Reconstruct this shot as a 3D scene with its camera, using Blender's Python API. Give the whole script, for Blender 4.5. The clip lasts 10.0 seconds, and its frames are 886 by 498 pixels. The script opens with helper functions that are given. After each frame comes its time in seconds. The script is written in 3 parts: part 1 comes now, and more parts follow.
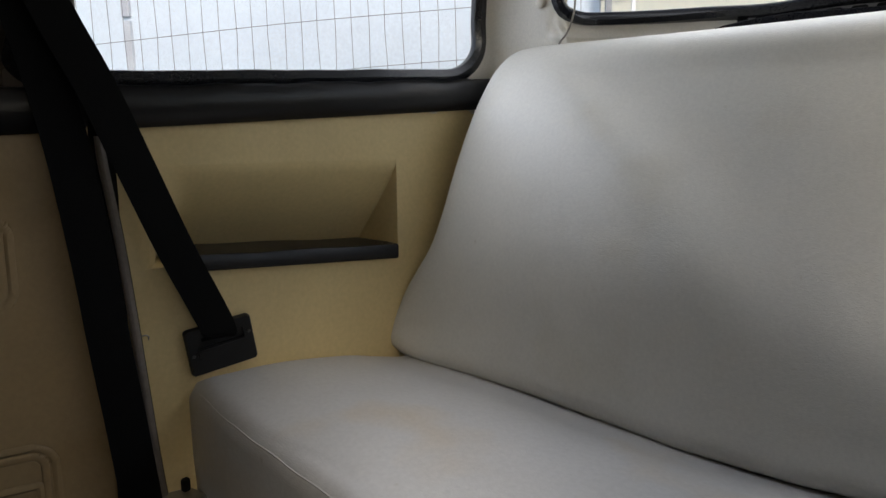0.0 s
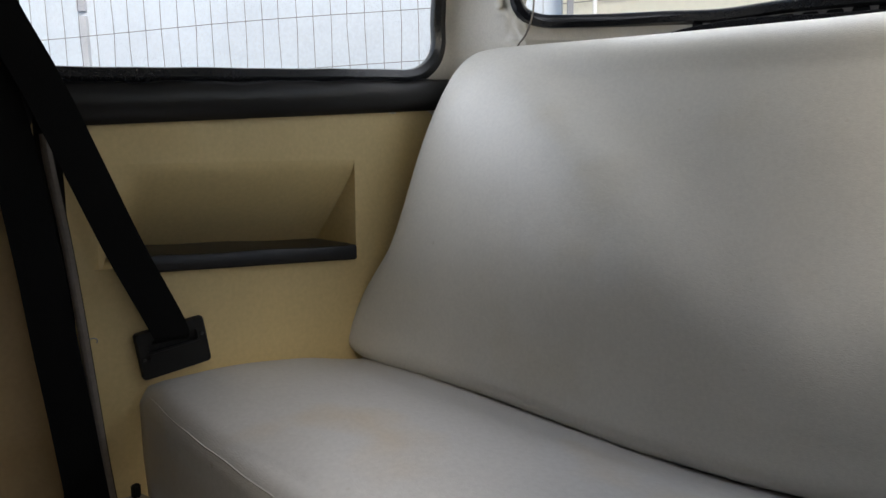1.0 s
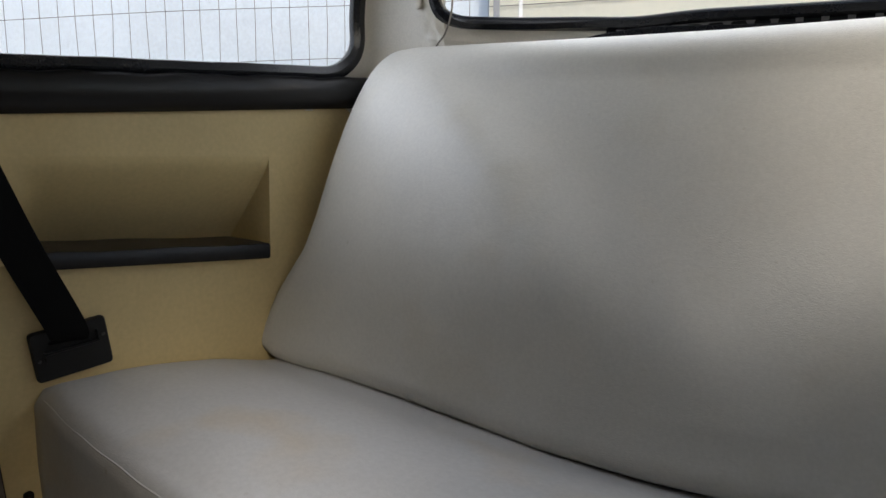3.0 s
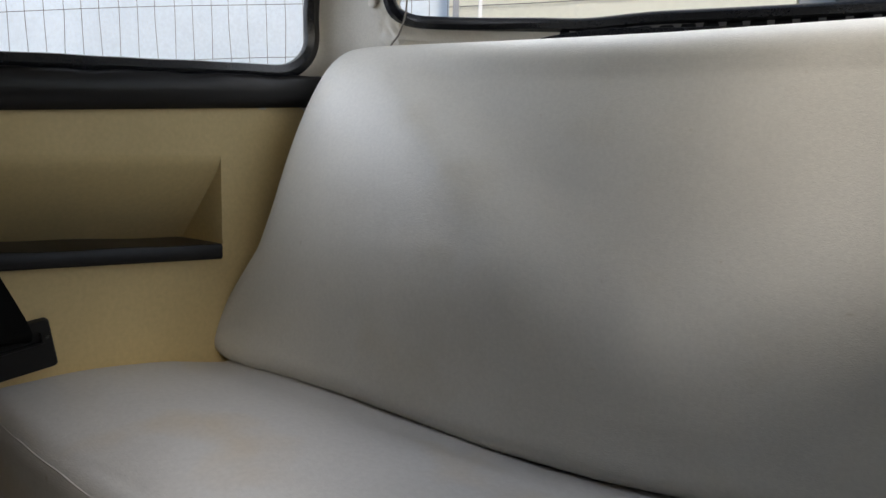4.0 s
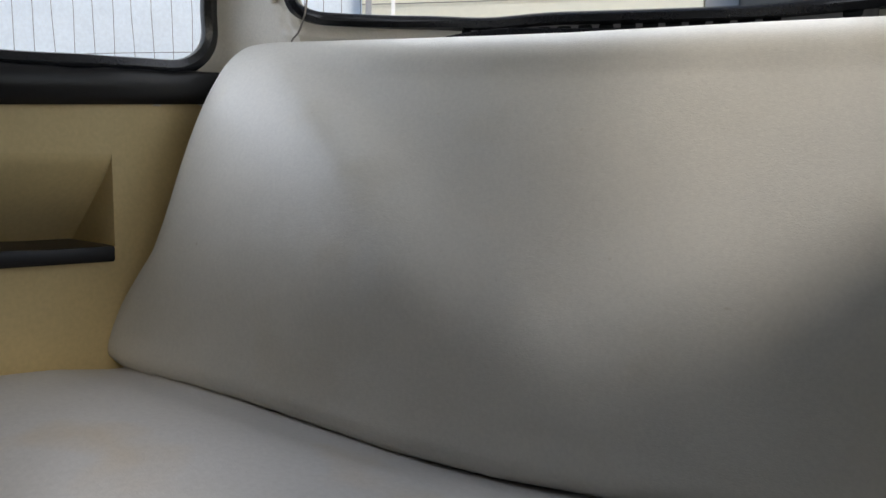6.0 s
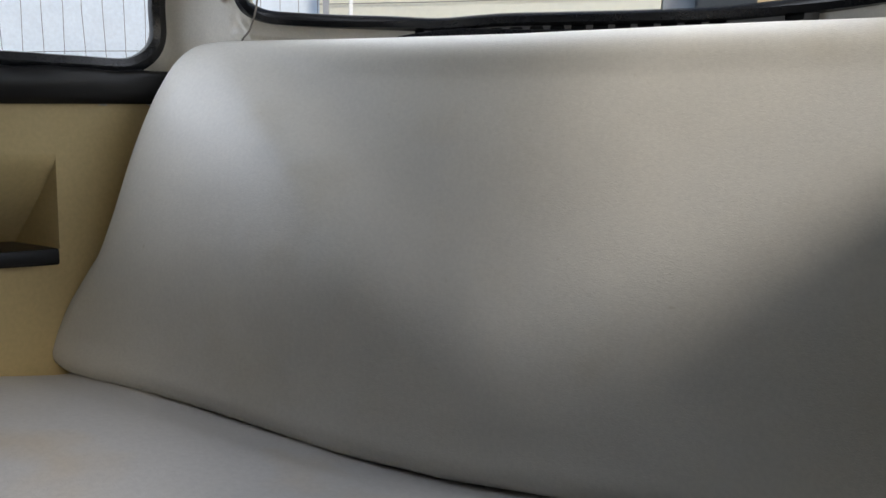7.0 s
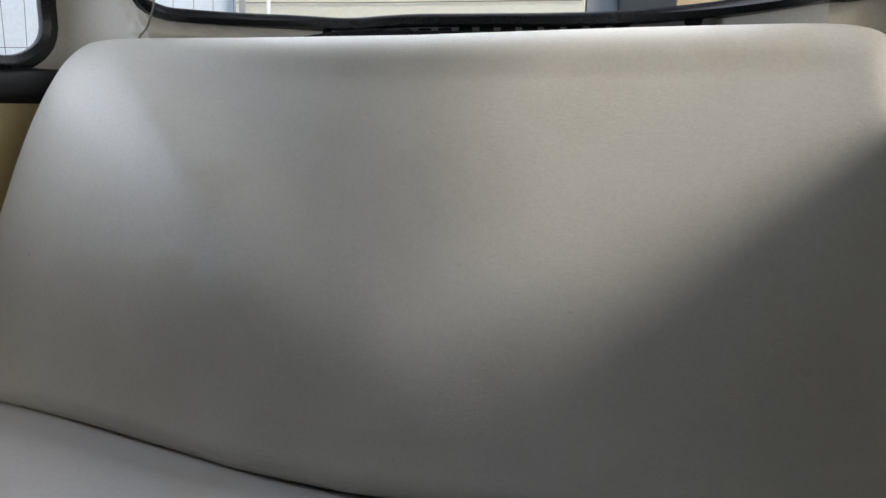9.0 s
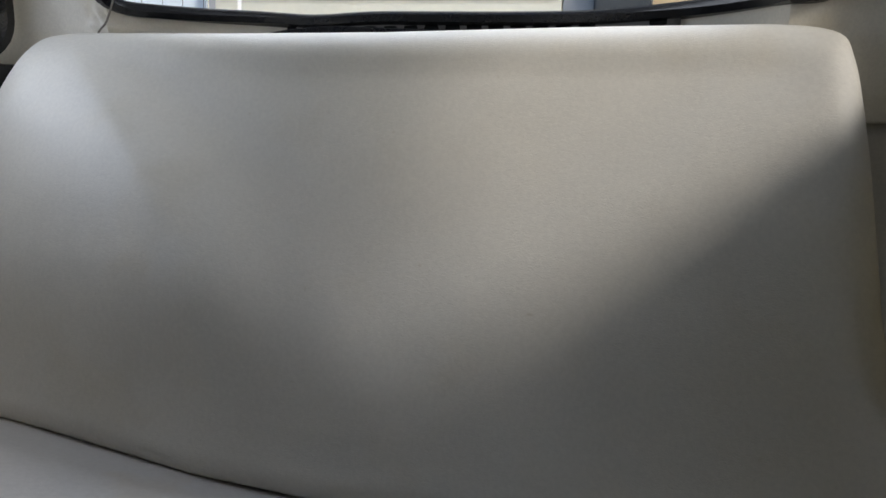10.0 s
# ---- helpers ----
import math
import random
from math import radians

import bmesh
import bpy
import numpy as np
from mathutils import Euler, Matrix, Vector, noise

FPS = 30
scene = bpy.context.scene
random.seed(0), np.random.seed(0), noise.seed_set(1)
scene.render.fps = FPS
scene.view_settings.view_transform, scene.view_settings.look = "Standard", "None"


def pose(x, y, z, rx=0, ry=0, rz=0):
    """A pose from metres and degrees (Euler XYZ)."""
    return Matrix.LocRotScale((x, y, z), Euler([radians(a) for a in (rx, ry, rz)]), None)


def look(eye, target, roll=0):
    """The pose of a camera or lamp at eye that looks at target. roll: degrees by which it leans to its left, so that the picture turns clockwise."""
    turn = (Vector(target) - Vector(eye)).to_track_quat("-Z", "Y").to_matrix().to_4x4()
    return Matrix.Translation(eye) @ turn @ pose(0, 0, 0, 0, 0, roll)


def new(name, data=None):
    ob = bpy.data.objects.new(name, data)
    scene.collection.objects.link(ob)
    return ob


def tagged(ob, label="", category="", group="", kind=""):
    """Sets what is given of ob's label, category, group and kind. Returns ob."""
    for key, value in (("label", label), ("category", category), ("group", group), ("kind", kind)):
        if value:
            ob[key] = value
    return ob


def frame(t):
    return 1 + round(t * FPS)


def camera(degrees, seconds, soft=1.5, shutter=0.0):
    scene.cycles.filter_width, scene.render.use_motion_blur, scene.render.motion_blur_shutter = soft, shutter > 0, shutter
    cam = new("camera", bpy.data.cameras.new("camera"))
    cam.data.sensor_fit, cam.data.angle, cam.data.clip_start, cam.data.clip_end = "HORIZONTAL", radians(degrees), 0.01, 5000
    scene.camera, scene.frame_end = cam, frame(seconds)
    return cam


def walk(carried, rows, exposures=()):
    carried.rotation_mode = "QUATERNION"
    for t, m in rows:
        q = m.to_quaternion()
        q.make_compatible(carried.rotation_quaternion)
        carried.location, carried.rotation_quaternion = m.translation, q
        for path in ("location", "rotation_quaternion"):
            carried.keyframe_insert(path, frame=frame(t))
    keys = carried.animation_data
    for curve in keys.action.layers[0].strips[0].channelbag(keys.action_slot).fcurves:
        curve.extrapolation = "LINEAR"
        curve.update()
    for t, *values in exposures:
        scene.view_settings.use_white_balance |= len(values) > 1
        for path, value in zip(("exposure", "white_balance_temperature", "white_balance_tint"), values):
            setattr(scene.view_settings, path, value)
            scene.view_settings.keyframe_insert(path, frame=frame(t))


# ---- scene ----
cam = camera(62.5, 10.0)
# seconds, place, yaw, pitch and roll
PATH = [
    (0.0, 0.2065, -0.9823, 0.7505, 41.767, -8.306, -0.802),
    (0.5, 0.2101, -0.9751, 0.7507, 40.530, -8.285, -0.582),
    (1.0, 0.2147, -0.9674, 0.7504, 39.235, -8.269, -0.312),
    (1.5, 0.2207, -0.9608, 0.7498, 38.005, -8.275, -0.004),
    (2.0, 0.2255, -0.9541, 0.7492, 36.698, -8.282, 0.422),
    (2.5, 0.2315, -0.9488, 0.7500, 35.472, -8.292, 0.753),
    (4.0, 0.2537, -0.9296, 0.7508, 31.623, -8.224, 1.255),
    (4.5, 0.2628, -0.9231, 0.7514, 30.337, -8.263, 1.283),
    (5.0, 0.2721, -0.9156, 0.7519, 28.891, -8.270, 1.372),
    (5.5, 0.2803, -0.9085, 0.7519, 27.545, -8.243, 1.414),
    (7.0, 0.3070, -0.8893, 0.7528, 23.623, -8.114, 1.489),
    (7.5, 0.3168, -0.8829, 0.7528, 22.500, -8.002, 1.486),
    (8.0, 0.3269, -0.8739, 0.7529, 21.294, -7.935, 1.469),
    (8.5, 0.3347, -0.8641, 0.7540, 20.074, -7.902, 1.423),
    (9.0, 0.3417, -0.8525, 0.7555, 18.879, -7.836, 1.612),
    (9.5, 0.3509, -0.8421, 0.7560, 17.800, -7.922, 1.750),
    (10.0, 0.3616, -0.8336, 0.7569, 17.454, -7.881, 1.967),
]
walk(cam, [(t, pose(x, y, z, 90 + p, 0, a) @ pose(0, 0, 0, 0, 0, r)) for t, x, y, z, a, p, r in PATH],
     [(0.0, 0.69, 6480, 15), (5.0, 0.61, 6440, 15), (10.0, 0.60, 6300, 15)])

# ---- light ----
world = bpy.data.worlds.new("sky")
scene.world = world
world.use_nodes = True
wn = world.node_tree.nodes
sky = wn.new("ShaderNodeTexSky")
sky.sky_type, sky.sun_disc = "NISHITA", False
SUN_FROM = Vector((1.0, -0.56, 0.54)).normalized()
sky.sun_elevation = math.asin(SUN_FROM.z)
sky.sun_rotation = math.atan2(SUN_FROM.x, SUN_FROM.y)
world.node_tree.links.new(sky.outputs[0], wn["Background"].inputs[0])
wn["Background"].inputs[1].default_value = 0.15
sun = new("sun", bpy.data.lights.new("sun", "SUN"))
sun.data.energy, sun.data.angle, sun.data.color = 1.18, radians(12), (1.0, 0.95, 0.81)
sun.matrix_world = look(SUN_FROM * 20, (0, 0, 0))
# area lamps added in the side, door and rear window openings to strengthen the sky's light
for name, eye, aim, size, power, tone, spread in (
        ("quarter_window_light", (-0.690, -0.24, 1.02), (0.00, -0.08, 0.66), (0.36, 0.22), 0.70, (0.83, 0.91, 1.0), 150),
        ("rear_window_light", (0.03, 0.135, 1.10), (0.03, -0.25, 0.80), (0.80, 0.18), 0.85, (0.86, 0.93, 1.0), 150),
        # fills added out of view: cool for the backrest, warm for left panel and door
        ("right_quarter_fill", (0.690, -0.30, 1.02), (-0.30, 0.02, 0.88), (0.42, 0.20), 0.075, (0.78, 0.90, 1.0), 150),
        ("right_door_fill", (0.90, -1.14, 1.02), (-0.70, -0.50, 0.66), (0.24, 0.22), 0.03, (1.0, 0.83, 0.56), 120)):
    lamp = new(name, bpy.data.lights.new(name, "AREA"))
    lamp.data.shape, lamp.data.size, lamp.data.size_y = "RECTANGLE", *size
    lamp.data.energy, lamp.data.color, lamp.data.spread = power, tone, radians(spread)
    lamp.matrix_world = look(eye, aim)


# ---- materials ----
def material(name, colour, rough=0.6, metal=0.0, bump=0.0, grain=600.0, blotch=0.0, blotch_size=8.0, spec=0.5,
             stain_or_light=None, stain_or_light_size=3.0, coat=0.0, specks=0.0):
    """Principled surface with fine relief, and colour that varies softly at two sizes."""
    m = bpy.data.materials.new(name)
    m.use_nodes = True
    n, l = m.node_tree.nodes, m.node_tree.links
    b = n["Principled BSDF"]
    b.inputs["Roughness"].default_value, b.inputs["Metallic"].default_value = rough, metal
    b.inputs["Specular IOR Level"].default_value = spec
    b.inputs["Coat Weight"].default_value = coat
    b.inputs["Base Color"].default_value = (*colour, 1)
    if blotch or bump:
        co = n.new("ShaderNodeTexCoord")
    if blotch:
        big, small = n.new("ShaderNodeTexNoise"), n.new("ShaderNodeTexNoise")
        big.inputs["Scale"].default_value, small.inputs["Scale"].default_value = blotch_size, blotch_size * 22
        big.inputs["Detail"].default_value = 5
        add = n.new("ShaderNodeMath")
        add.operation = "ADD"
        mr = n.new("ShaderNodeMapRange")
        mr.inputs["From Min"].default_value, mr.inputs["From Max"].default_value = 0.7, 1.3
        mr.inputs["To Min"].default_value, mr.inputs["To Max"].default_value = 1 - blotch, 1 + blotch
        mix = n.new("ShaderNodeMix")
        mix.data_type, mix.blend_type = "RGBA", "MULTIPLY"
        mix.inputs["Factor"].default_value = 1
        mix.inputs["A"].default_value = (*colour, 1)
        for tex in (big, small):
            l.new(co.outputs["Object"], tex.inputs["Vector"])
        l.new(big.outputs["Fac"], add.inputs[0])
        l.new(small.outputs["Fac"], add.inputs[1])
        l.new(add.outputs[0], mr.inputs["Value"])
        l.new(mr.outputs["Result"], mix.inputs["B"])
        last = mix.outputs["Result"]
        if stain_or_light:
            spots = n.new("ShaderNodeTexNoise")
            spots.inputs["Scale"].default_value, spots.inputs["Detail"].default_value = stain_or_light_size, 3
            l.new(co.outputs["Object"], spots.inputs["Vector"])
            cut = n.new("ShaderNodeMapRange")
            cut.inputs["From Min"].default_value, cut.inputs["From Max"].default_value = 0.56, 0.72
            l.new(spots.outputs["Fac"], cut.inputs["Value"])
            mix2 = n.new("ShaderNodeMix")
            mix2.data_type, mix2.blend_type = "RGBA", "MULTIPLY"
            mix2.inputs["B"].default_value = (*stain_or_light, 1)
            l.new(cut.outputs["Result"], mix2.inputs["Factor"])
            l.new(last, mix2.inputs["A"])
            last = mix2.outputs["Result"]
        if specks:
            # a few small rubbed-in dirt marks
            dots, cut3, mix3 = n.new("ShaderNodeTexNoise"), n.new("ShaderNodeMapRange"), n.new("ShaderNodeMix")
            dots.inputs["Scale"].default_value, dots.inputs["Detail"].default_value = specks, 1
            l.new(co.outputs["Object"], dots.inputs["Vector"])
            cut3.inputs["From Min"].default_value, cut3.inputs["From Max"].default_value = 0.785, 0.87
            l.new(dots.outputs["Fac"], cut3.inputs["Value"])
            mix3.data_type, mix3.blend_type = "RGBA", "MULTIPLY"
            mix3.inputs["B"].default_value = (0.84, 0.81, 0.76, 1)
            l.new(cut3.outputs["Result"], mix3.inputs["Factor"])
            l.new(last, mix3.inputs["A"])
            last = mix3.outputs["Result"]
        l.new(last, b.inputs["Base Color"])
    if bump:
        fine = n.new("ShaderNodeTexNoise")
        grain, coarse = grain if isinstance(grain, tuple) else (grain, 0)
        fine.inputs["Scale"].default_value, fine.inputs["Detail"].default_value = grain, 2
        l.new(co.outputs["Object"], fine.inputs["Vector"])
        bp = n.new("ShaderNodeBump")
        bp.inputs["Strength"].default_value, bp.inputs["Distance"].default_value = bump, 0.0006
        height = fine.outputs["Fac"]
        if coarse:
            # crinkled leather grain: long shallow creases over the fine pores
            creases, add2, scale2 = n.new("ShaderNodeTexNoise"), n.new("ShaderNodeMath"), n.new("ShaderNodeMapping")
            creases.inputs["Scale"].default_value, creases.inputs["Detail"].default_value = coarse, 4
            creases.inputs["Distortion"].default_value = 1.2
            scale2.inputs["Scale"].default_value = (0.6, 1.0, 1.5)
            l.new(co.outputs["Object"], scale2.inputs["Vector"])
            l.new(scale2.outputs[0], creases.inputs["Vector"])
            add2.operation = "MULTIPLY_ADD"
            add2.inputs[1].default_value = 1.5
            l.new(creases.outputs["Fac"], add2.inputs[0])
            l.new(height, add2.inputs[2])
            height = add2.outputs[0]
        l.new(height, bp.inputs["Height"])
        l.new(bp.outputs["Normal"], b.inputs["Normal"])
    return m


def glass_material(name):
    m = bpy.data.materials.new(name)
    m.use_nodes = True
    n, l = m.node_tree.nodes, m.node_tree.links
    n.remove(n["Principled BSDF"])
    clear, gloss, mix, fr = (n.new("ShaderNode" + k) for k in ("BsdfTransparent", "BsdfGlossy", "MixShader", "Fresnel"))
    gloss.inputs["Roughness"].default_value = 0.02
    fr.inputs["IOR"].default_value = 1.3
    clear.inputs["Color"].default_value = (0.95, 0.97, 0.96, 1)
    l.new(fr.outputs[0], mix.inputs[0])
    l.new(clear.outputs[0], mix.inputs[1])
    l.new(gloss.outputs[0], mix.inputs[2])
    l.new(mix.outputs[0], n["Material Output"].inputs["Surface"])
    return m


SEAT_VINYL = material("seat_vinyl", (0.665, 0.642, 0.578), 0.5, bump=0.36, grain=(560, 280), blotch=0.05, blotch_size=9,
                      stain_or_light=(0.96, 0.94, 0.90), stain_or_light_size=6, specks=60)
# the seat's vinyl darkened against strong window light; warm light painted as tinted blotches
CUSHION_VINYL = material("cushion_vinyl", (0.56, 0.545, 0.52), 0.45, bump=0.36, grain=(560, 280), blotch=0.06, blotch_size=7,
                         stain_or_light=(1.0, 0.90, 0.76), stain_or_light_size=4.5, specks=60)
PANEL_VINYL = material("panel_vinyl", (0.66, 0.52, 0.26), 0.45, bump=0.15, grain=500, blotch=0.06, blotch_size=7,
                       stain_or_light=(0.9, 0.86, 0.78), stain_or_light_size=4)
# the panels' cream vinyl with the door's shade put into a darker, warmer colour
DOOR_VINYL_SHADED = material("door_vinyl", (0.42, 0.30, 0.15), 0.42, bump=0.15, grain=500, blotch=0.06, blotch_size=7,
                      stain_or_light=(0.88, 0.84, 0.76), stain_or_light_size=5)
HEAD_VINYL = material("head_vinyl", (0.71, 0.68, 0.605), 0.55, bump=0.2, grain=450, blotch=0.07, blotch_size=14,
                      stain_or_light=(0.86, 0.82, 0.74), stain_or_light_size=9)
BLACK_VINYL = material("black_vinyl", (0.008, 0.0075, 0.008), 0.33, bump=0.25, grain=900, blotch=0.15, spec=0.35)
RUBBER = material("rubber", (0.012, 0.013, 0.016), 0.26, bump=0.1, grain=300, blotch=0.2, blotch_size=20)
WEBBING = material("webbing", (0.007, 0.007, 0.007), 0.9, bump=0.5, grain=1500, spec=0.12)
BLACK_PLASTIC = material("black_plastic", (0.007, 0.007, 0.007), 0.5, bump=0.3, grain=1200, blotch=0.15, blotch_size=25, spec=0.3)
STRIP = material("grey_strip", (0.16, 0.14, 0.12), 0.6, blotch=0.15, bump=0.2)
# this dark tone takes in the shade on the door pillar and frame
BROWN = material("dark_brown_vinyl", (0.06, 0.045, 0.03), 0.6, bump=0.2, blotch=0.1)
GREY_METAL = material("grey_paint", (0.13, 0.125, 0.12), 0.5, blotch=0.1)
DULL_SCREW = material("dull_screw", (0.06, 0.06, 0.06), 0.5, metal=0.5)
STEEL = material("steel", (0.4, 0.4, 0.4), 0.35, metal=0.9, blotch=0.15, blotch_size=30)
DARK = material("dark_void", (0.006, 0.006, 0.006), 0.9)
BODY = material("body_paint", (0.5, 0.48, 0.42), 0.3)
CARPET = material("carpet", (0.10, 0.095, 0.09), 0.95, bump=0.6, grain=900, blotch=0.2)
WHITE_WALL = material("white_render", (0.71, 0.78, 0.86), 0.85, bump=0.4, grain=60, blotch=0.07, blotch_size=5,
                      stain_or_light=(0.95, 0.955, 0.96), stain_or_light_size=40)
BATTEN = material("grey_batten", (0.50, 0.51, 0.56), 0.8, blotch=0.12, blotch_size=12)
BATTEN_PALE = material("pale_batten", (0.58, 0.60, 0.64), 0.8, blotch=0.12, blotch_size=12)
WIRE = material("wire", (0.10, 0.10, 0.10), 0.5, metal=0.4)
WHITE_PAINT = material("white_paint", (0.85, 0.85, 0.85), 0.5, blotch=0.04)
BEIGE_WALL = material("beige_wall", (0.88, 0.84, 0.71), 0.85, bump=0.3, grain=60, blotch=0.05, blotch_size=2)
TAN_WALL = material("tan_wall", (0.72, 0.54, 0.34), 0.85, blotch=0.06, blotch_size=3)
DARK_POST = material("dark_post", (0.05, 0.055, 0.06), 0.6, blotch=0.15, blotch_size=6)
GREY_POST = material("grey_post", (0.30, 0.31, 0.33), 0.6, blotch=0.1)
CONCRETE = material("concrete", (0.32, 0.31, 0.29), 0.9, bump=0.4, grain=40, blotch=0.12, blotch_size=1.5)
GLASS = glass_material("window_glass")
CABLE = material("grey_cable", (0.20, 0.18, 0.15), 0.6)


# ---- mesh helpers ----
def link(name, bm, mat, parent=None, label="", sharp=35):
    """One mesh object from a bmesh, smooth but for edges steeper than sharp degrees."""
    bmesh.ops.remove_doubles(bm, verts=bm.verts, dist=1e-6)
    bmesh.ops.recalc_face_normals(bm, faces=bm.faces)
    for f in bm.faces:
        f.smooth = True
    for e in bm.edges:
        if len(e.link_faces) == 2 and e.calc_face_angle(0) > radians(sharp):
            e.smooth = False
    me = bpy.data.meshes.new(name)
    bm.to_mesh(me)
    bm.free()
    me.materials.append(mat)
    ob = new(name, me)
    if parent:
        ob.parent = parent
    if label:
        tagged(ob, label)
    return ob


part = link


def empty(name, label, category, kind="", group=""):
    ob = new(name)
    ob.empty_display_size = 0.02
    return tagged(ob, label, category, group, kind)


def smooth_line(points, n):
    """n points on a smooth curve through the given ones."""
    p = np.array(points, float)
    p = np.vstack([2 * p[0] - p[1], p, 2 * p[-1] - p[-2]])
    out = []
    for t in np.linspace(0, len(points) - 1, n):
        i = min(int(t), len(points) - 2)
        u = t - i
        a, b, c, d = p[i:i + 4]
        out.append(0.5 * (2 * b + (c - a) * u + (2 * a - 5 * b + 4 * c - d) * u * u + (3 * b - a - 3 * c + d) * u ** 3))
    return np.array(out)


def grid(bm, rows, closed=False, cyclic=False):
    """Quads over rows of points. closed: each row is a ring; cyclic: the last row joins the first."""
    vs = [[bm.verts.new(p) for p in r] for r in rows]
    n = len(vs)
    for i in range(n if cyclic else n - 1):
        a, b = vs[i], vs[(i + 1) % n]
        m = len(a)
        for j in range(m if closed else m - 1):
            bm.faces.new((a[j], a[(j + 1) % m], b[(j + 1) % m], b[j]))
    return vs


def sweep(bm, path, profile, side, closed=False):
    """A profile of (out, across) offsets moved along a path. side: the out direction at each point."""
    path = np.asarray(path, float)
    n = len(path)
    rows = []
    for i in range(n):
        a, b = (path[(i - 1) % n], path[(i + 1) % n]) if closed else (path[max(i - 1, 0)], path[min(i + 1, n - 1)])
        t = (b - a) / max(np.linalg.norm(b - a), 1e-9)
        o = np.asarray(side(path[i]) if callable(side) else side, float)
        o = o - t * (o @ t)
        o /= np.linalg.norm(o)
        c = np.cross(t, o)
        rows.append([path[i] + o * u + c * v for u, v in profile])
    vs = grid(bm, rows, closed=True, cyclic=closed)
    if not closed:
        bm.faces.new(vs[0])
        bm.faces.new(vs[-1][::-1])


def circle(r, n=10):
    return [(r * math.cos(2 * math.pi * i / n), r * math.sin(2 * math.pi * i / n)) for i in range(n)]


def oval(a, b, n=14, p=2.6):
    out = []
    for i in range(n):
        t = 2 * math.pi * i / n
        c, s = math.cos(t), math.sin(t)
        out.append((a * math.copysign(abs(c) ** (2 / p), c), b * math.copysign(abs(s) ** (2 / p), s)))
    return out


def tube(name, points, r, mat, parent=None, label="", n=60, sides=10):
    bm = bmesh.new()
    path = smooth_line(points, n)
    t = path[-1] - path[0]
    sweep(bm, path, circle(r, sides), (0.13, 0.21, 1.0) if abs(t[2]) < 0.8 * np.linalg.norm(t) else (1.0, 0.3, 0.0))
    return link(name, bm, mat, parent, label)


def box(bm, lo, hi, bevel=0.0, m=None):
    vs = [bm.verts.new((x, y, z)) for x in (lo[0], hi[0]) for y in (lo[1], hi[1]) for z in (lo[2], hi[2])]
    fs = [bm.faces.new([vs[i] for i in q]) for q in
          ((0, 1, 3, 2), (4, 6, 7, 5), (0, 4, 5, 1), (2, 3, 7, 6), (0, 2, 6, 4), (1, 5, 7, 3))]
    if bevel:
        es = {e for f in fs for e in f.edges}
        r = bmesh.ops.bevel(bm, geom=list(es), offset=bevel, segments=2, affect="EDGES")
        vs = list({v for f in r["faces"] for v in f.verts} | {v for v in vs if v.is_valid})
    if m is not None:
        bmesh.ops.transform(bm, matrix=m, verts=[v for v in vs if v.is_valid])
    return vs


def solid(ob, thick, offset=1.0):
    m = ob.modifiers.new("thickness", "SOLIDIFY")
    m.thickness, m.offset = thick, offset
    return ob


# ---- the plan of the cabin ----
# x across (0 at the seat's middle), y to the rear, z up from the cabin floor
TAPER = 0.26


def wall_x(y, off=0.0):
    """The left side panel's plane; off: metres into the cabin."""
    return -0.6438 + TAPER * y + off * 1.033


def wall_at(y, z, off=0.0, side=-1):
    return (-side * wall_x(y, off), y, z)


def rear_y(x):
    return 0.235 - 0.135 * min(abs(x) / 0.47, 1.0) ** 3.5


def rail_low(y):
    return 0.806 + 0.058 * y


def rail_top(y):
    return 0.862 + 0.050 * y


def plan_curve():
    """The upper body in plan, from the left pillar round the rear to the right one."""
    left = [(wall_x(y), y) for y in np.linspace(-0.67, 0.03, 194)]
    corner = [tuple(p) for p in smooth_line([(-0.632, 0.045), (-0.613, 0.078), (-0.578, 0.095), (-0.53, 0.0995)], 22)[:, :2]]
    half = left + corner + [(x, rear_y(x) + 0.0) for x in np.linspace(-0.515, 0, 150)]
    return half + [(-x, y) for x, y in half[-2::-1]]


def rounded(poly, radii, n=9):
    """A closed path with its corners rounded."""
    out = []
    m = len(poly)
    for i in range(m):
        a, b, c = (np.array(poly[(i + k) % m], float) for k in (-1, 0, 1))
        r = radii[i]
        u, v = (a - b) / np.linalg.norm(a - b), (c - b) / np.linalg.norm(c - b)
        ang = math.acos(max(-1, min(1, u @ v)))
        d = r / math.tan(ang / 2)
        mid = (u + v) / np.linalg.norm(u + v)
        centre = b + mid * r / math.sin(ang / 2)
        p, q = b + u * d - centre, b + v * d - centre
        full = math.acos(max(-1, min(1, p @ q / (r * r))))
        for k in range(n + 1):
            t = k / n
            out.append(centre + (math.sin((1 - t) * full) * p + math.sin(t * full) * q) / math.sin(full))
    return out


def dense(path, step):
    out = []
    for a, b in zip(path, path[1:] + path[:1]):
        k = max(1, int(np.linalg.norm(b - a) / step))
        out += [a + (b - a) * i / k for i in range(k)]
    return out


def inside(p, poly):
    x, y = p
    hit = False
    for (x0, y0), (x1, y1) in zip(poly, poly[1:] + poly[:1]):
        if (y0 > y) != (y1 > y) and x < (x1 - x0) * (y - y0) / (y1 - y0) + x0:
            hit = not hit
    return hit


# window outlines: side ones in (y, z), the rear one in (x, z), along the middle of the rubber
SIDE_WINDOW = dense(rounded([(-0.645, 0.834), (0.054, 0.867), (0.050, 1.20), (-0.645, 1.20)], [0.04, 0.072, 0.10, 0.04]), 0.02)
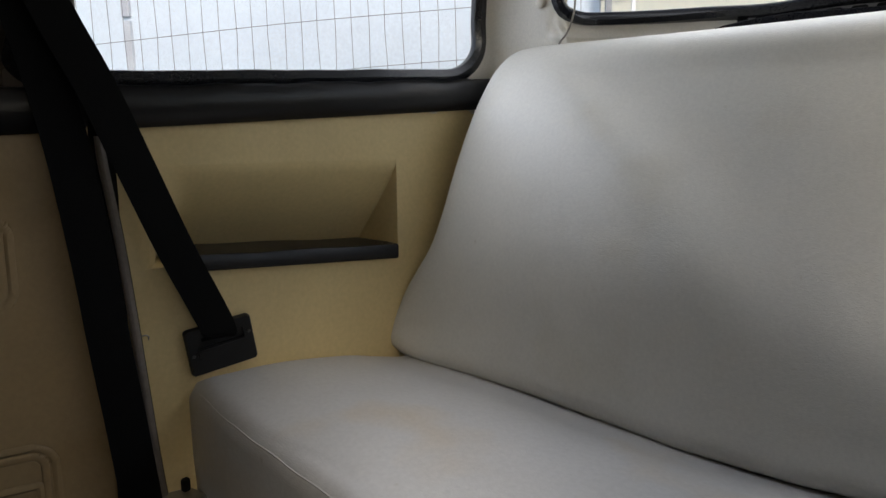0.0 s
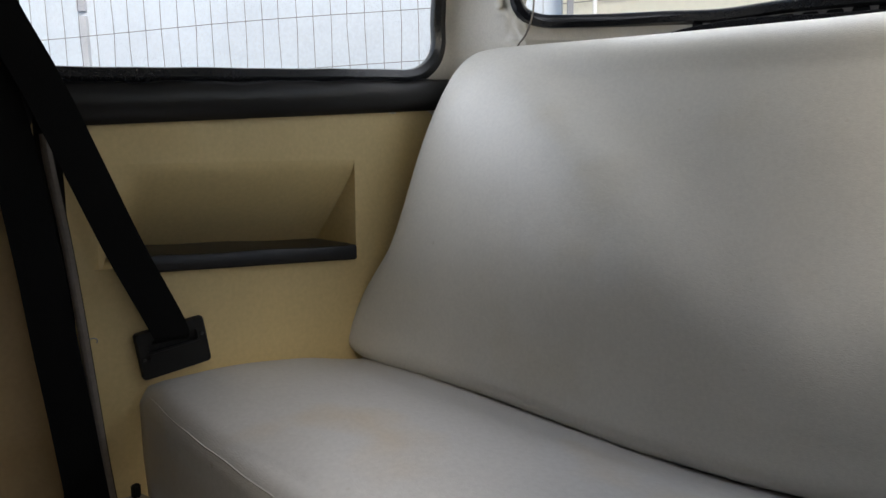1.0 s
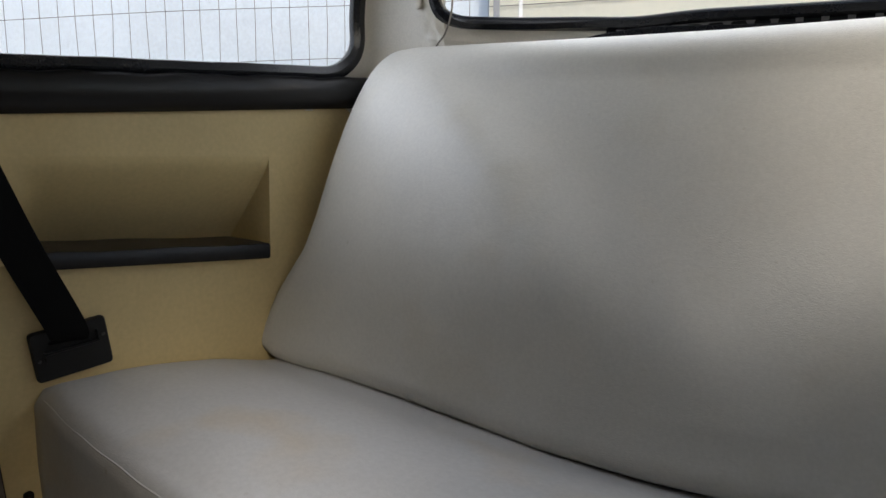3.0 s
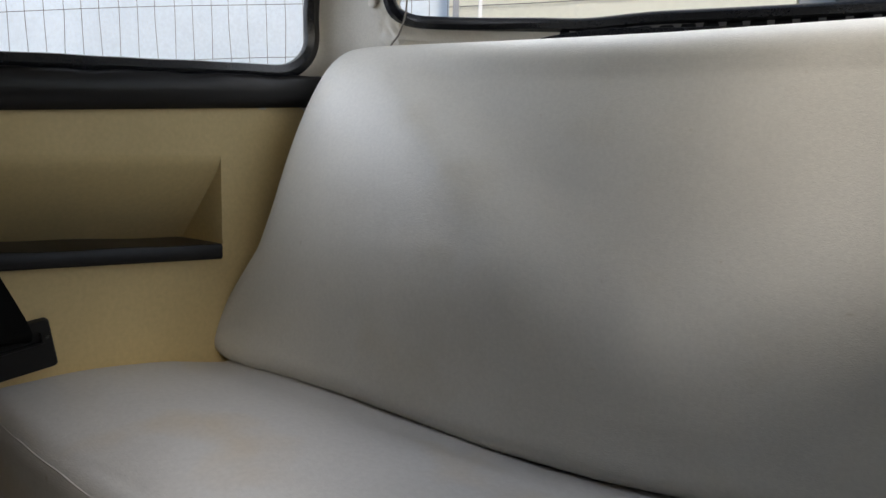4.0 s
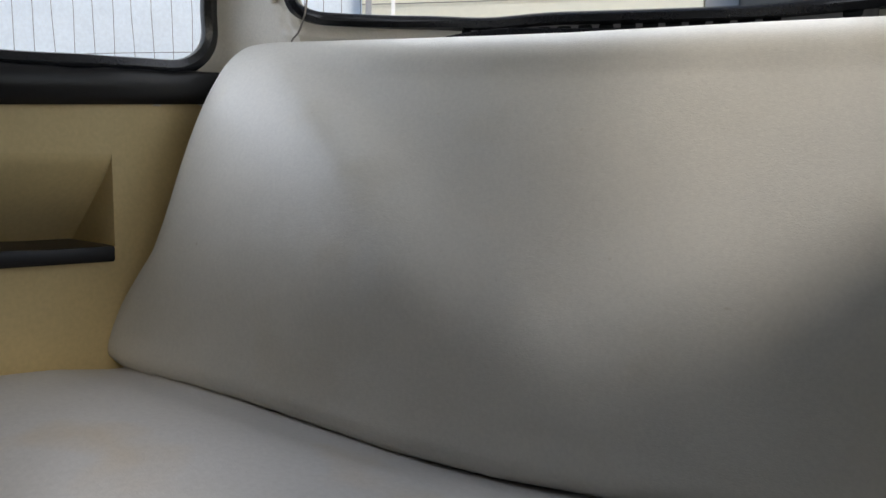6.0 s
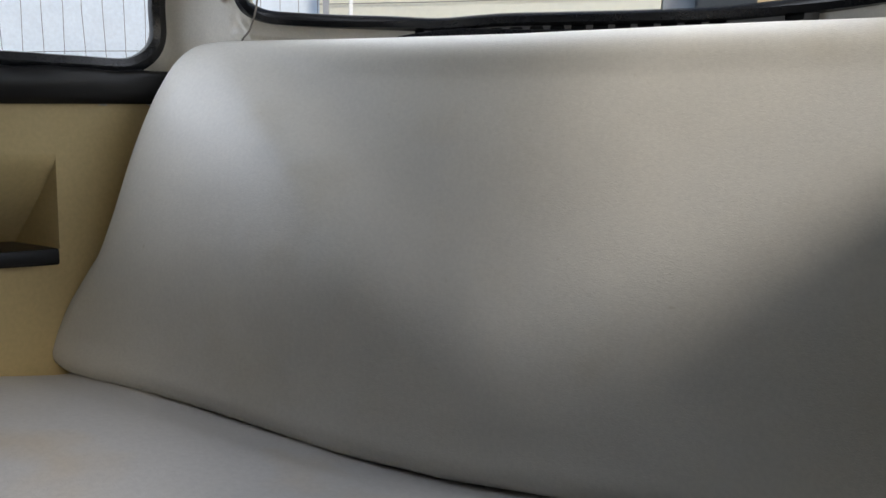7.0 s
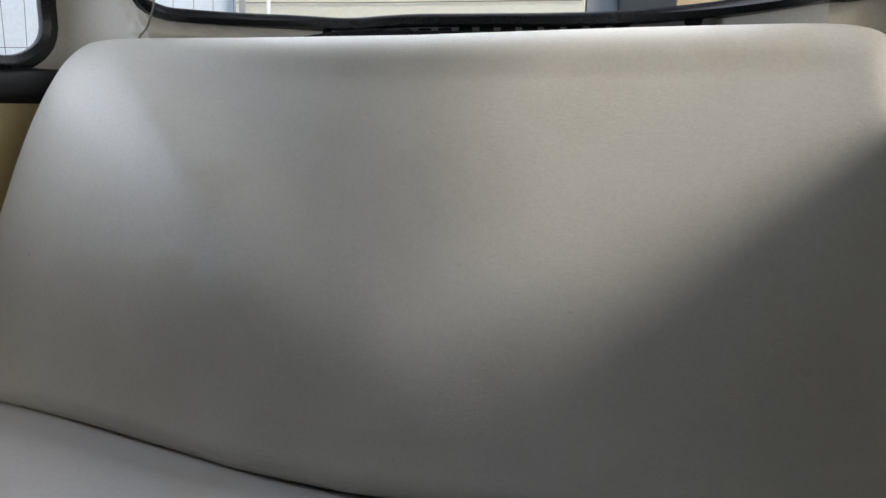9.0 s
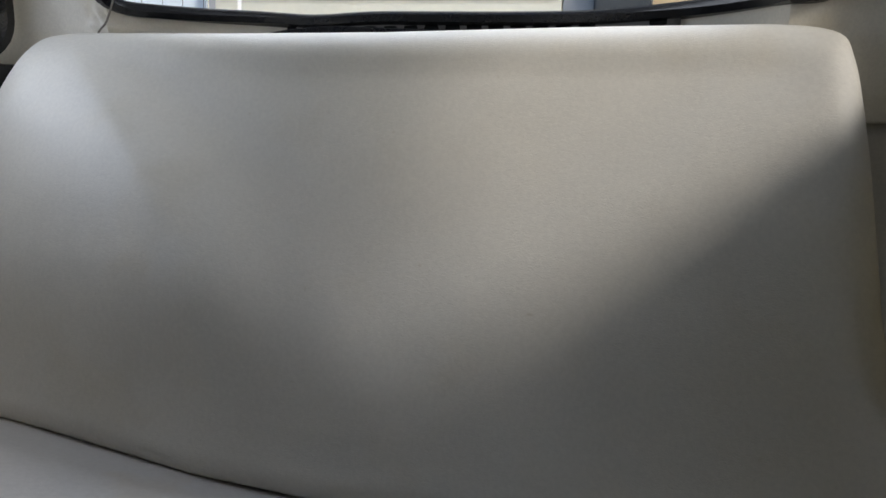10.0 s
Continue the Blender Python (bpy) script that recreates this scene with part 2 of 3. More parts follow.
REAR_WINDOW = dense(rounded([(-0.502, 0.947), (0.555, 0.947), (0.48, 1.22), (-0.43, 1.22)], [0.05, 0.05, 0.08, 0.08]), 0.02)

# ---- the shell of the cabin ----
def upper_shell():
    """Inner skin of pillars and rear, with the three openings cut through it."""
    bm = bmesh.new()
    curve = plan_curve()
    zs = np.linspace(0.80, 1.28, 150)
    side, rear = ([tuple(p + 0.004 * (p - np.mean(w, axis=0)) / np.linalg.norm(p - np.mean(w, axis=0))) for p in w] for w in (SIDE_WINDOW, REAR_WINDOW))
    vs = []
    for z in zs:
        row = []
        for x, y in curve:
            lean = 0.16 * max(0, z - 0.90)
            ny = y - lean * (1 if y > 0.08 else max(0, y / 0.08)) * 1.2
            row.append(bm.verts.new((x * (1 - 0.30 * max(0, z - 0.95)), ny, z)))
        vs.append(row)
    for i in range(len(zs) - 1):
        for j in range(len(curve) - 1):
            x, y = (np.array(curve[j]) + curve[j + 1]) / 2
            z = (zs[i] + zs[i + 1]) / 2
            back = y > 0.085 and -0.545 < x < 0.59
            if (back and inside((x, z), rear)) or (not back and inside((y, z), side)):
                continue
            bm.faces.new((vs[i][j], vs[i][j + 1], vs[i + 1][j + 1], vs[i + 1][j]))
    for v in bm.verts:
        v.co += 0.0012 * noise.noise_vector(v.co * 22) * (v.co.z < 1.1)
        if v.co.y > 0.05 and -0.60 < v.co.x < -0.2:
            fold = v.co.z - (0.920 - 0.045 * (v.co.x + 0.47))
            v.co.y -= 0.007 * math.exp(-(fold / 0.006) ** 2) * max(0, min(1, (v.co.x + 0.52) / 0.05, (-0.24 - v.co.x) / 0.08))
            near = math.exp(-((v.co.x + 0.48) / 0.06) ** 2 - ((v.co.z - 0.935) / 0.04) ** 2)
            v.co.y -= near * 0.011 * abs(noise.noise(Vector((v.co.x * 60 + v.co.z * 40, v.co.z * 30, 4))))
    for v in [v for v in bm.verts if not v.link_faces]:
        bm.verts.remove(v)
    return solid(tagged(link("wall_upper", bm, HEAD_VINYL), "greyed cream vinyl lining of the rear pillars, slightly wrinkled",
                        "wall lining", kind="structure"), 0.03, 1.0)


upper_shell()


def skew(x, y, z):
    """Where a point of the upper skin's plan lies at its height."""
    lean = 0.16 * max(0, z - 0.90)
    return (x * (1 - 0.30 * max(0, z - 0.95)), y - lean * (1 if y > 0.08 else max(0, y / 0.08)) * 1.2, z)


def gasket_profile():
    """A rubber section with two lips."""
    return [(0.011, -0.004), (0.0108, 0.0035), (0.0092, 0.0068), (0.0065, 0.0080), (0.0035, 0.0080), (0.0010, 0.0066), (0.0002, 0.0030), (-0.0010, 0.0028),
            (-0.0018, 0.0072), (-0.0036, 0.0102), (-0.0062, 0.0108), (-0.0088, 0.0084), (-0.0106, 0.001), (-0.010, -0.006), (0.0, -0.010)]


def side_window(sign):
    w = empty("window_%d" % (1 if sign < 0 else 2), "quarter window with clear glass in a black rubber seal", "window", "structure")
    path = []
    for i, (y, z) in enumerate(SIDE_WINDOW):
        z += 0.0004 * math.sin(y * 31) + 0.0003 * math.sin(y * 67)
        path.append(skew(-sign * wall_x(y, 0.006), y, z))
    bm = bmesh.new()
    mid = np.mean(path, axis=0)

    def out(p):
        return p - mid

    prof = [(u * (1.3 if u > 0 else 1.1), v * (1 if sign < 0 else -1)) for u, v in gasket_profile()]
    sweep(bm, path, prof, out, closed=True)
    part("window_seal", bm, RUBBER, w, "black rubber seal")
    bm = bmesh.new()
    bm.faces.new([bm.verts.new(skew(-sign * wall_x(y, -0.006), y, z)) for y, z in SIDE_WINDOW])
    pane = part("pane", bm, GLASS, w, "clear glass")
    pane.visible_shadow = False
    return w


for s in (-1, 1):
    side_window(s)


def rear_window():
    w = empty("window_3", "bowed rear window with clear glass in a black rubber seal", "window", "structure")
    path = []
    for x, z in REAR_WINDOW:
        sag = (-0.004 * math.exp(-((x + 0.19) / 0.06) ** 2) - 0.0075 * min(1, max(0, (x + 0.08) / 0.30))) * (z < 1.0)
        path.append(skew(x, rear_y(x) - 0.006, z + sag))
    mid = np.mean(path, axis=0)
    bm = bmesh.new()
    sweep(bm, path, [(u * 0.92, v) for u, v in gasket_profile()], lambda p: p - mid, closed=True)
    part("window_seal", bm, RUBBER, w, "black rubber seal")
    bm = bmesh.new()
    rows = []
    for k in np.linspace(0, 1, 8):
        rows.append([skew(x * (1 - 0.14 * k), rear_y(x) + 0.006, 0.944 + 0.276 * k) for x in np.linspace(-0.49, 0.545, 40)])
    grid(bm, rows)
    pane = part("pane", bm, GLASS, w, "clear glass")
    pane.visible_shadow = False


rear_window()


# side panels with their sunk pockets
POCKET = dict(y0=-0.51, y1=-0.112, z0=0.580, z1=0.724)


def side_panel(sign):
    bm = bmesh.new()
    p = POCKET
    ys = sorted(set(list(np.linspace(-0.535, p["y0"], 6)) + list(np.linspace(p["y0"], p["y1"], 40)) + list(np.linspace(p["y1"], 0.09, 12))))
    zs = sorted(set(list(np.linspace(0.02, p["z0"], 30)) + list(np.linspace(p["z0"], p["z1"], 22)) + list(np.linspace(p["z1"], 0.825, 8))))

    def depth(y, z):
        k = max(0.0, min(1.0, (p["z1"] - z) / (p["z1"] - p["z0"])))
        k = (math.sqrt(k * k + 0.02) - 0.1414) / 0.8686
        # hollowed out softly from its top and its front end
        e = max(0.0, min(1.0, (y - p["y0"]) / 0.09))
        return -(0.10 + 0.10 * (p["y1"] - y)) * k * e * e * (3 - 2 * e)

    def ripple(y, z):
        return 0.0018 * noise.noise(Vector((y * 9, z * 9, sign))) + 0.0009 * noise.noise(Vector((y * 30, z * 30, 5)))

    for i in range(len(ys) - 1):
        for j in range(len(zs) - 1):
            y, z = (ys[i] + ys[i + 1]) / 2, (zs[j] + zs[j + 1]) / 2
            sunk = p["y0"] < y < p["y1"] and p["z0"] < z < p["z1"]
            q = []
            for a, b in ((ys[i], zs[j]), (ys[i + 1], zs[j]), (ys[i + 1], zs[j + 1]), (ys[i], zs[j + 1])):
                q.append(bm.verts.new(wall_at(a, b, (depth(a, b) if sunk else 0) + ripple(a, b), sign)))
            bm.faces.new(q)
    # ends and floor of the pocket
    cols = [z for z in zs if p["z0"] - 1e-9 <= z <= p["z1"] + 1e-9]
    for y in (p["y0"], p["y1"]):
        grid(bm, [[wall_at(y, z, ripple(y, z), sign) for z in cols], [wall_at(y, z, depth(y, z) + ripple(y, z), sign) for z in cols]])
    rows = [y for y in ys if p["y0"] - 1e-9 <= y <= p["y1"] + 1e-9]
    grid(bm, [[wall_at(y, p["z0"], ripple(y, p["z0"]), sign) for y in rows],
              [wall_at(y, p["z0"], depth(y, p["z0"]) + ripple(y, p["z0"]), sign) for y in rows]])
    ob = link("wall_left" if sign < 0 else "wall_right", bm, PANEL_VINYL, sharp=28)
    return tagged(ob, "cream yellow vinyl side panel with a sunk pocket", "side panel", kind="structure")


def pocket_ledge(sign):
    """The black padded ledge along the pocket's floor."""
    p = POCKET
    ledge = empty("pocket_ledge", "black vinyl ledge along the side pocket's floor", "ledge", group="pocket ledges")
    for name in ("pad", "front_lip"):
        bm = bmesh.new()
        rows = []
        for y in np.linspace(p["y0"] + 0.065, p["y1"] - 0.011, 24):
            d = 0.085 + 0.10 * (p["y1"] - y)
            z = 0.5815 + 0.0008 * math.sin(y * 40)
            if name == "pad":
                pts = [(0.0085, z), (-0.01, z + 0.0015), (-d, z + 0.003), (-d, z - 0.003), (0.0085, z - 0.004)]
            else:
                pts = [(0.003, 0.557), (0.011, 0.5575), (0.014, 0.561), (0.0143, z - 0.004), (0.0125, z - 0.0005), (0.0090, z + 0.0004), (0.0090, z - 0.0042), (0.003, z - 0.0042)]
            rows.append([wall_at(y, b + 0.0405 * (p["y1"] - y), a, sign) for a, b in pts])
        vs = grid(bm, rows, closed=True)
        bm.faces.new(vs[0])
        bm.faces.new(vs[-1][::-1])
        part(name, bm, BLACK_VINYL, ledge)
    return ledge


def rail(sign, y0, y1, name):
    """The padded black rail below the side windows."""
    bm = bmesh.new()
    rows = []
    for y in np.linspace(y0, y1, 60):
        lo, hi = rail_low(y), rail_top(y) - 0.004 + 0.0012 * math.sin(y * 45) + 0.0008 * math.sin(y * 91 + 1)
        pts = [(0.0, lo), (0.008, lo - 0.001), (0.018, lo + 0.006), (0.024, lo + 0.018), (0.025, lo + 0.030), (0.0235, hi - 0.0075), (0.021, hi - 0.003),
               (0.0175, hi - 0.0012), (0.010, hi), (-0.002, hi)]
        rows.append([wall_at(y, z, o + 0.0008 * noise.noise(Vector((y * 30, z * 40, 2))), sign) for o, z in pts])
    vs = grid(bm, rows, closed=True)
    bm.faces.new(vs[0])
    bm.faces.new(vs[-1][::-1])
    return tagged(link(name, bm, BLACK_VINYL), "black padded vinyl rail under the side window", "trim rail", kind="structure")


for s in (-1, 1):
    side_panel(s)
    pocket_ledge(s)
    rail(s, -0.545, 0.075, "trim_rail")
    rail(s, -1.50, -0.572, "trim_door_rail")


def door(sign):
    """The door's inner panel with its pressed frames, and the wall round its window."""
    bm = bmesh.new()
    ys = np.concatenate((np.linspace(-1.55, -0.80, 90), np.linspace(-0.7975, -0.71, 35), np.linspace(-0.7085, -0.625, 56), np.linspace(-0.62, -0.562, 16)))
    zs = np.concatenate((np.linspace(0.05, 0.27, 60), np.linspace(0.2715, 0.372, 68), np.linspace(0.377, 0.42, 10), np.linspace(0.424, 0.53, 12), np.linspace(0.533, 0.67, 56), np.linspace(0.69, 0.83, 10)))

    def frame_ridge(y, z, y0, y1, z0, z1, r, second):
        dy, dz = abs(y - (y0 + y1) / 2) - (y1 - y0) / 2 + r, abs(z - (z0 + z1) / 2) - (z1 - z0) / 2 + r
        d = math.hypot(max(dy, 0), max(dz, 0)) + min(max(dy, dz), 0) - r
        return 0.0016 * math.exp(-(d / 0.0022) ** 2) + 0.0014 * second * math.exp(-((d + 0.0115) / 0.0022) ** 2) - 0.0012 / (1 + math.exp(min(50, (d + 0.012) / 0.002)))

    rows = []
    for z in zs:
        rows.append([wall_at(y, z, -0.012 + frame_ridge(y, z, -1.2, -0.6325, 0.12, 0.356, 0.030, 1.0) + frame_ridge(y, z, -1.1, -0.652, 0.15, 0.302, 0.004, 0.4)
                             + frame_ridge(y, z, -0.95, -0.661, 0.548, 0.66, 0.02, 0.7), sign) for y in ys])
    grid(bm, rows)
    d = empty("door_%d" % (1 if sign < 0 else 2), "cream vinyl door card with pressed frames", "car door", "structure")
    solid(part("door_card", bm, DOOR_VINYL_SHADED, d), 0.02, 0)
    # unseen openings, kept narrow and unequal to limit the light on the seat
    front, rear = (-1.15, -0.95) if sign < 0 else (-1.28, -1.00)
    bm = bmesh.new()
    for lo, hi in (((-1.55, 0.83), (front, 1.28)), ((front, 1.20), (rear, 1.28)), ((rear, 0.83), (-0.575, 1.28))):
        pts = [[(y, z) for y in (lo[0], hi[0])] for z in (lo[1], hi[1])]
        grid(bm, [[(lambda q: (q[0] * (1 - 0.30 * max(0, q[2] - 0.95)), q[1], q[2]))(wall_at(y, z, -0.01, sign)) for y, z in r] for r in pts])
    solid(part("window_frame", bm, BROWN, d, "dark brown door frame"), 0.03, 0)
    bm = bmesh.new()
    bm.faces.new([bm.verts.new((lambda q: (q[0] * (1 - 0.30 * max(0, q[2] - 0.95)), q[1], q[2]))(wall_at(y, z, -0.02, sign)))
                  for y, z in ((front, 0.83), (rear, 0.83), (rear, 1.20), (front, 1.20))])
    pane = part("pane", bm, GLASS, d, "clear glass")
    pane.visible_shadow = False


def pillar(sign):
    """The dark post between door and quarter window, with the strip along the door's edge."""
    def post(z):
        # unseen right post, widened and leaned to cast the shadow edge on the backrest
        if sign > 0:
            r = -0.450 + 0.36 * (z - 0.92)
            return ((-0.80, 0.0), (-0.79, 0.008), (-0.65, 0.012), (r - 0.01, 0.010), (r, 0.0), (-0.65, -0.012))
        return ((-0.662, 0.0), (-0.655, 0.008), (-0.60, 0.012), (-0.575, 0.010), (-0.568, 0.0), (-0.60, -0.012))

    bm = bmesh.new()
    rows = []
    for z in np.linspace(0.80, 1.28, 20):
        rows.append([(lambda q: (q[0] * (1 - 0.30 * max(0, z - 0.95)), q[1], z))(wall_at(y, z, o, sign))
                     for y, o in post(z)])
    vs = grid(bm, rows, closed=True)
    bm.faces.new(vs[0])
    bm.faces.new(vs[-1][::-1])
    tagged(link("pillar", bm, BROWN), "dark brown vinyl-covered door pillar, the unseen right one widened to shade the seat", "pillar", kind="structure")
    bm = bmesh.new()
    path = smooth_line([wall_at(y, z, 0.004, sign) for y, z in ((-0.556, 0.765), (-0.554, 0.729), (-0.542, 0.628), (-0.532, 0.516), (-0.5235, 0.407),
                                                              (-0.512, 0.267), (-0.487, 0.04))], 50)
    prof = [(0.0, -0.0065), (0.005, -0.006), (0.007, -0.002), (0.0065, 0.002), (0.004, 0.0045), (0.0, 0.005), (-0.008, 0.0)]
    sweep(bm, path, [(u, v * -sign) for u, v in prof], (-sign, 0.26, 0))
    strip = tagged(link("trim_strip", bm, STRIP), "grey-brown edging strip along the door opening", "edging strip", kind="structure")
    bm = bmesh.new()
    sweep(bm, path + np.array((sign * -0.0004, 0.0075, 0)), circle(0.0018, 6), (-sign, 0.26, 0))
    part("piping", bm, DARK, strip, "thin black piping")


def jamb(sign):
    """A black filler whose colour holds the shade of the gap between door and side panel."""
    bm = bmesh.new()
    rows = [[wall_at(y, z, o, sign) for y, o in ((-0.64, -0.03), (-0.49, -0.03), (-0.49, -0.05), (-0.64, -0.05))] for z in (0.0, 0.80)]
    vs = grid(bm, rows, closed=True)
    bm.faces.new(vs[0])
    bm.faces.new(vs[1][::-1])
    tagged(link("trim_jamb", bm, DARK), "black filler for the shaded door gap behind the edging strip", "door jamb", kind="structure")


for s in (-1, 1):
    door(s)
    pillar(s)
    jamb(s)

# floor, roof and bulkheads
bm = bmesh.new()
box(bm, (-0.98, -1.75, -0.06), (0.98, 0.2, 0.0))
tagged(link("floor", bm, CARPET), "grey carpeted cabin floor", "floor", kind="structure")
bm = bmesh.new()
grid(bm, [[(x * (0.61 - 0.235 * min(y, 0.0) - 0.45 * max(y, 0.0)), y, 1.282 + 0.05 * (1 - x * x) * (1 - ((y + 0.8) / 1.1) ** 2))
           for x in np.linspace(-1, 1, 20)] for y in np.linspace(-1.78, 0.22, 20)])
solid(tagged(link("ceiling", bm, HEAD_VINYL), "pale vinyl roof lining", "roof lining", kind="structure"), 0.03, 0)
# added out of view, without a windscreen, to keep light from the front out
bm = bmesh.new()
box(bm, (-1.05, -1.80, -0.06), (1.05, -1.76, 1.30))
tagged(link("wall_front", bm, STRIP), "plain wall added to close the cabin's unseen front", "bulkhead", kind="structure")
for s in (-1, 1):
    bm = bmesh.new()
    grid(bm, [[wall_at(y, z, -0.012, s) for y in (-1.80, -1.545)] for z in (-0.05, 1.28)])
    solid(tagged(link("wall_side_front", bm, BODY), "painted inner side of the cabin's front", "wall", kind="structure"), 0.03, 0)
bm = bmesh.new()
rows = []
for z in (-0.05, 0.82):
    rows.append([(x, y + 0.02, z) for x, y in plan_curve()[192:-192]])
grid(bm, rows)
solid(tagged(link("wall_rear", bm, HEAD_VINYL), "cream rear bulkhead behind the seat", "bulkhead", kind="structure"), 0.02, 0)

# pressed metal vent strip under the rear window
SLOTS = [0.229 - 0.0327 * i for i in range(15)]


def vent_strip():
    v = empty("vent_panel", "grey metal strip with a row of dark oblong slots under the rear window", "vent panel", "structure")
    bm = bmesh.new()
    lo, hi, r = 0.9235, 0.9360, 0.0035
    cuts = sorted([-0.235, 0.352] + [c + d for c in SLOTS + [0.324] for d in (-0.0115, 0.0115)])
    holes = [(c - 0.0115, c + 0.0115) for c in SLOTS + [0.324]]

    def at(x, z, off):
        return skew(x, rear_y(x) - off, z)

    for a, b in zip(cuts, cuts[1:]):
        k = max(1, int((b - a) / 0.012))
        for i in range(k):
            x0, x1 = a + (b - a) * i / k, a + (b - a) * (i + 1) / k
            hole = any(h0 - 1e-6 <= x0 and x1 <= h1 + 1e-6 for h0, h1 in holes)
            for z0, z1 in ((0.87, lo), (lo, hi), (hi, 0.945)):
                if hole and z0 == lo:
                    continue
                bm.faces.new([bm.verts.new(at(x, z, 0.0075)) for x, z in ((x0, z0), (x1, z0), (x1, z1), (x0, z1))])
    # rounded ends of the slots
    for h0, h1 in holes:
        for x, z, dx, dz in ((h0, lo, r, r), (h1, lo, -r, r), (h0, hi, r, -r), (h1, hi, -r, -r)):
            q = [(x, z), (x + dx, z), (x + dx * 0.3, z + dz * 0.3), (x, z + dz)]
            bm.faces.new([bm.verts.new(at(u, w, 0.0075)) for u, w in q])
    solid(part("vent_sheet", bm, GREY_METAL, v), 0.0012, 0)
    # black sheet close behind, so the slots look deep and unlit
    bm = bmesh.new()
    grid(bm, [[at(x, z, 0.0035) for x in np.linspace(-0.235, 0.352, 60)] for z in (0.87, 0.94)])
    part("backing", bm, DARK, v, "black sheet for the shade behind the slots")


def loose_strip():
    """A torn-off rubber lip with a fold along it."""
    bm = bmesh.new()
    path = smooth_line([(-0.31, 0.183, 0.904), (-0.275, 0.185, 0.915), (-0.24, 0.190, 0.9225), (-0.19, 0.196, 0.927), (-0.14, 0.200, 0.928), (-0.08, 0.202, 0.925),
                        (0.0, 0.205, 0.922), (0.08, 0.205, 0.919), (0.15, 0.203, 0.913), (0.20, 0.200, 0.906)], 90)
    prof = [(0.0065, 0.0), (0.0058, -0.0022), (0.0030, -0.0030), (0.0010, -0.0016), (-0.0012, -0.0032), (-0.0048, -0.0034), (-0.0068, -0.0008), (-0.0060, 0.0012), (0.0050, 0.0014)]
    sweep(bm, path, prof, (0, 0, 1))
    for v in bm.verts:
        # thin at its torn end
        near = path[int(np.argmin(np.linalg.norm(path - np.array(v.co), axis=1)))]
        k = min(0.9, max(0.2, (near[0] + 0.36) / 0.24))
        v.co = Vector(near) + (v.co - Vector(near)) * k
    return tagged(link("loose_seal_strip", bm, RUBBER), "loose black rubber lip hanging under the rear window seal", "rubber strip")


vent_strip()
loose_strip()
tube("loose_cable", [(-0.449, 0.085, 1.05), (-0.4505, 0.085, 0.980), (-0.4515, 0.082, 0.955), (-0.457, 0.081, 0.938), (-0.466, 0.083, 0.924), (-0.477, 0.080, 0.910),
                     (-0.49, 0.08, 0.88)], 0.0016, CABLE, n=60, sides=6)
tagged(bpy.data.objects["loose_cable"], "thin grey-brown wire running over the window seal", "cable")
bm = bmesh.new()
bmesh.ops.create_uvsphere(bm, u_segments=24, v_segments=12, radius=0.0095)
bmesh.ops.transform(bm, matrix=Matrix.Translation((-0.516, 0.0805, 0.9815)) @ Matrix.Rotation(radians(90), 4, "X") @ Matrix.Diagonal((1, 1, 0.55, 1)), verts=bm.verts)
tagged(link("lining_stud", bm, HEAD_VINYL), "round cream button holding the pillar lining", "button")


# ---- the rear seat ----
def poly_distance(pts, poly):
    """Distance of points from a closed outline."""
    a = np.array(poly)
    b = np.roll(a, -1, axis=0)
    best = np.full(len(pts), 9.0)
    for p, q in zip(a, b):
        d = q - p
        t = np.clip(((pts - p) @ d) / (d @ d), 0, 1)
        best = np.minimum(best, np.linalg.norm(pts - p - t[:, None] * d, axis=1))
    return best


def padded(outline, centre, rings, place, back, name, parent, cover):
    """A cushion over an outline: rings shrink from it to its centre; place(p, d) gives a front point d from the edge, back(p, k) the rim behind it."""
    out = np.array(outline)
    bm = bmesh.new()
    rows = [[back(p, k) for p in out] for k in (1.0, 0.66, 0.33)]
    for s in rings:
        pts = centre + (out - centre) * s
        d = poly_distance(pts, outline) if s < 1 else np.zeros(len(pts))
        rows.append([place(p, q) for p, q in zip(pts, d)])
    vs = grid(bm, rows, closed=True)
    c = bm.verts.new(place(centre, float(poly_distance(centre[None], outline)[0])))
    ring = vs[-1]
    for i in range(len(ring)):
        bm.faces.new((ring[i], ring[(i + 1) % len(ring)], c))
    bm.faces.new(vs[0])
    return link(name, bm, cover, parent, sharp=60)


RINGS = [1.0, 0.9985, 0.995, 0.99, 0.984, 0.977, 0.968, 0.957, 0.945, 0.93] + list(np.linspace(0.91, 0.03, 44))
SEAT_X = -0.012


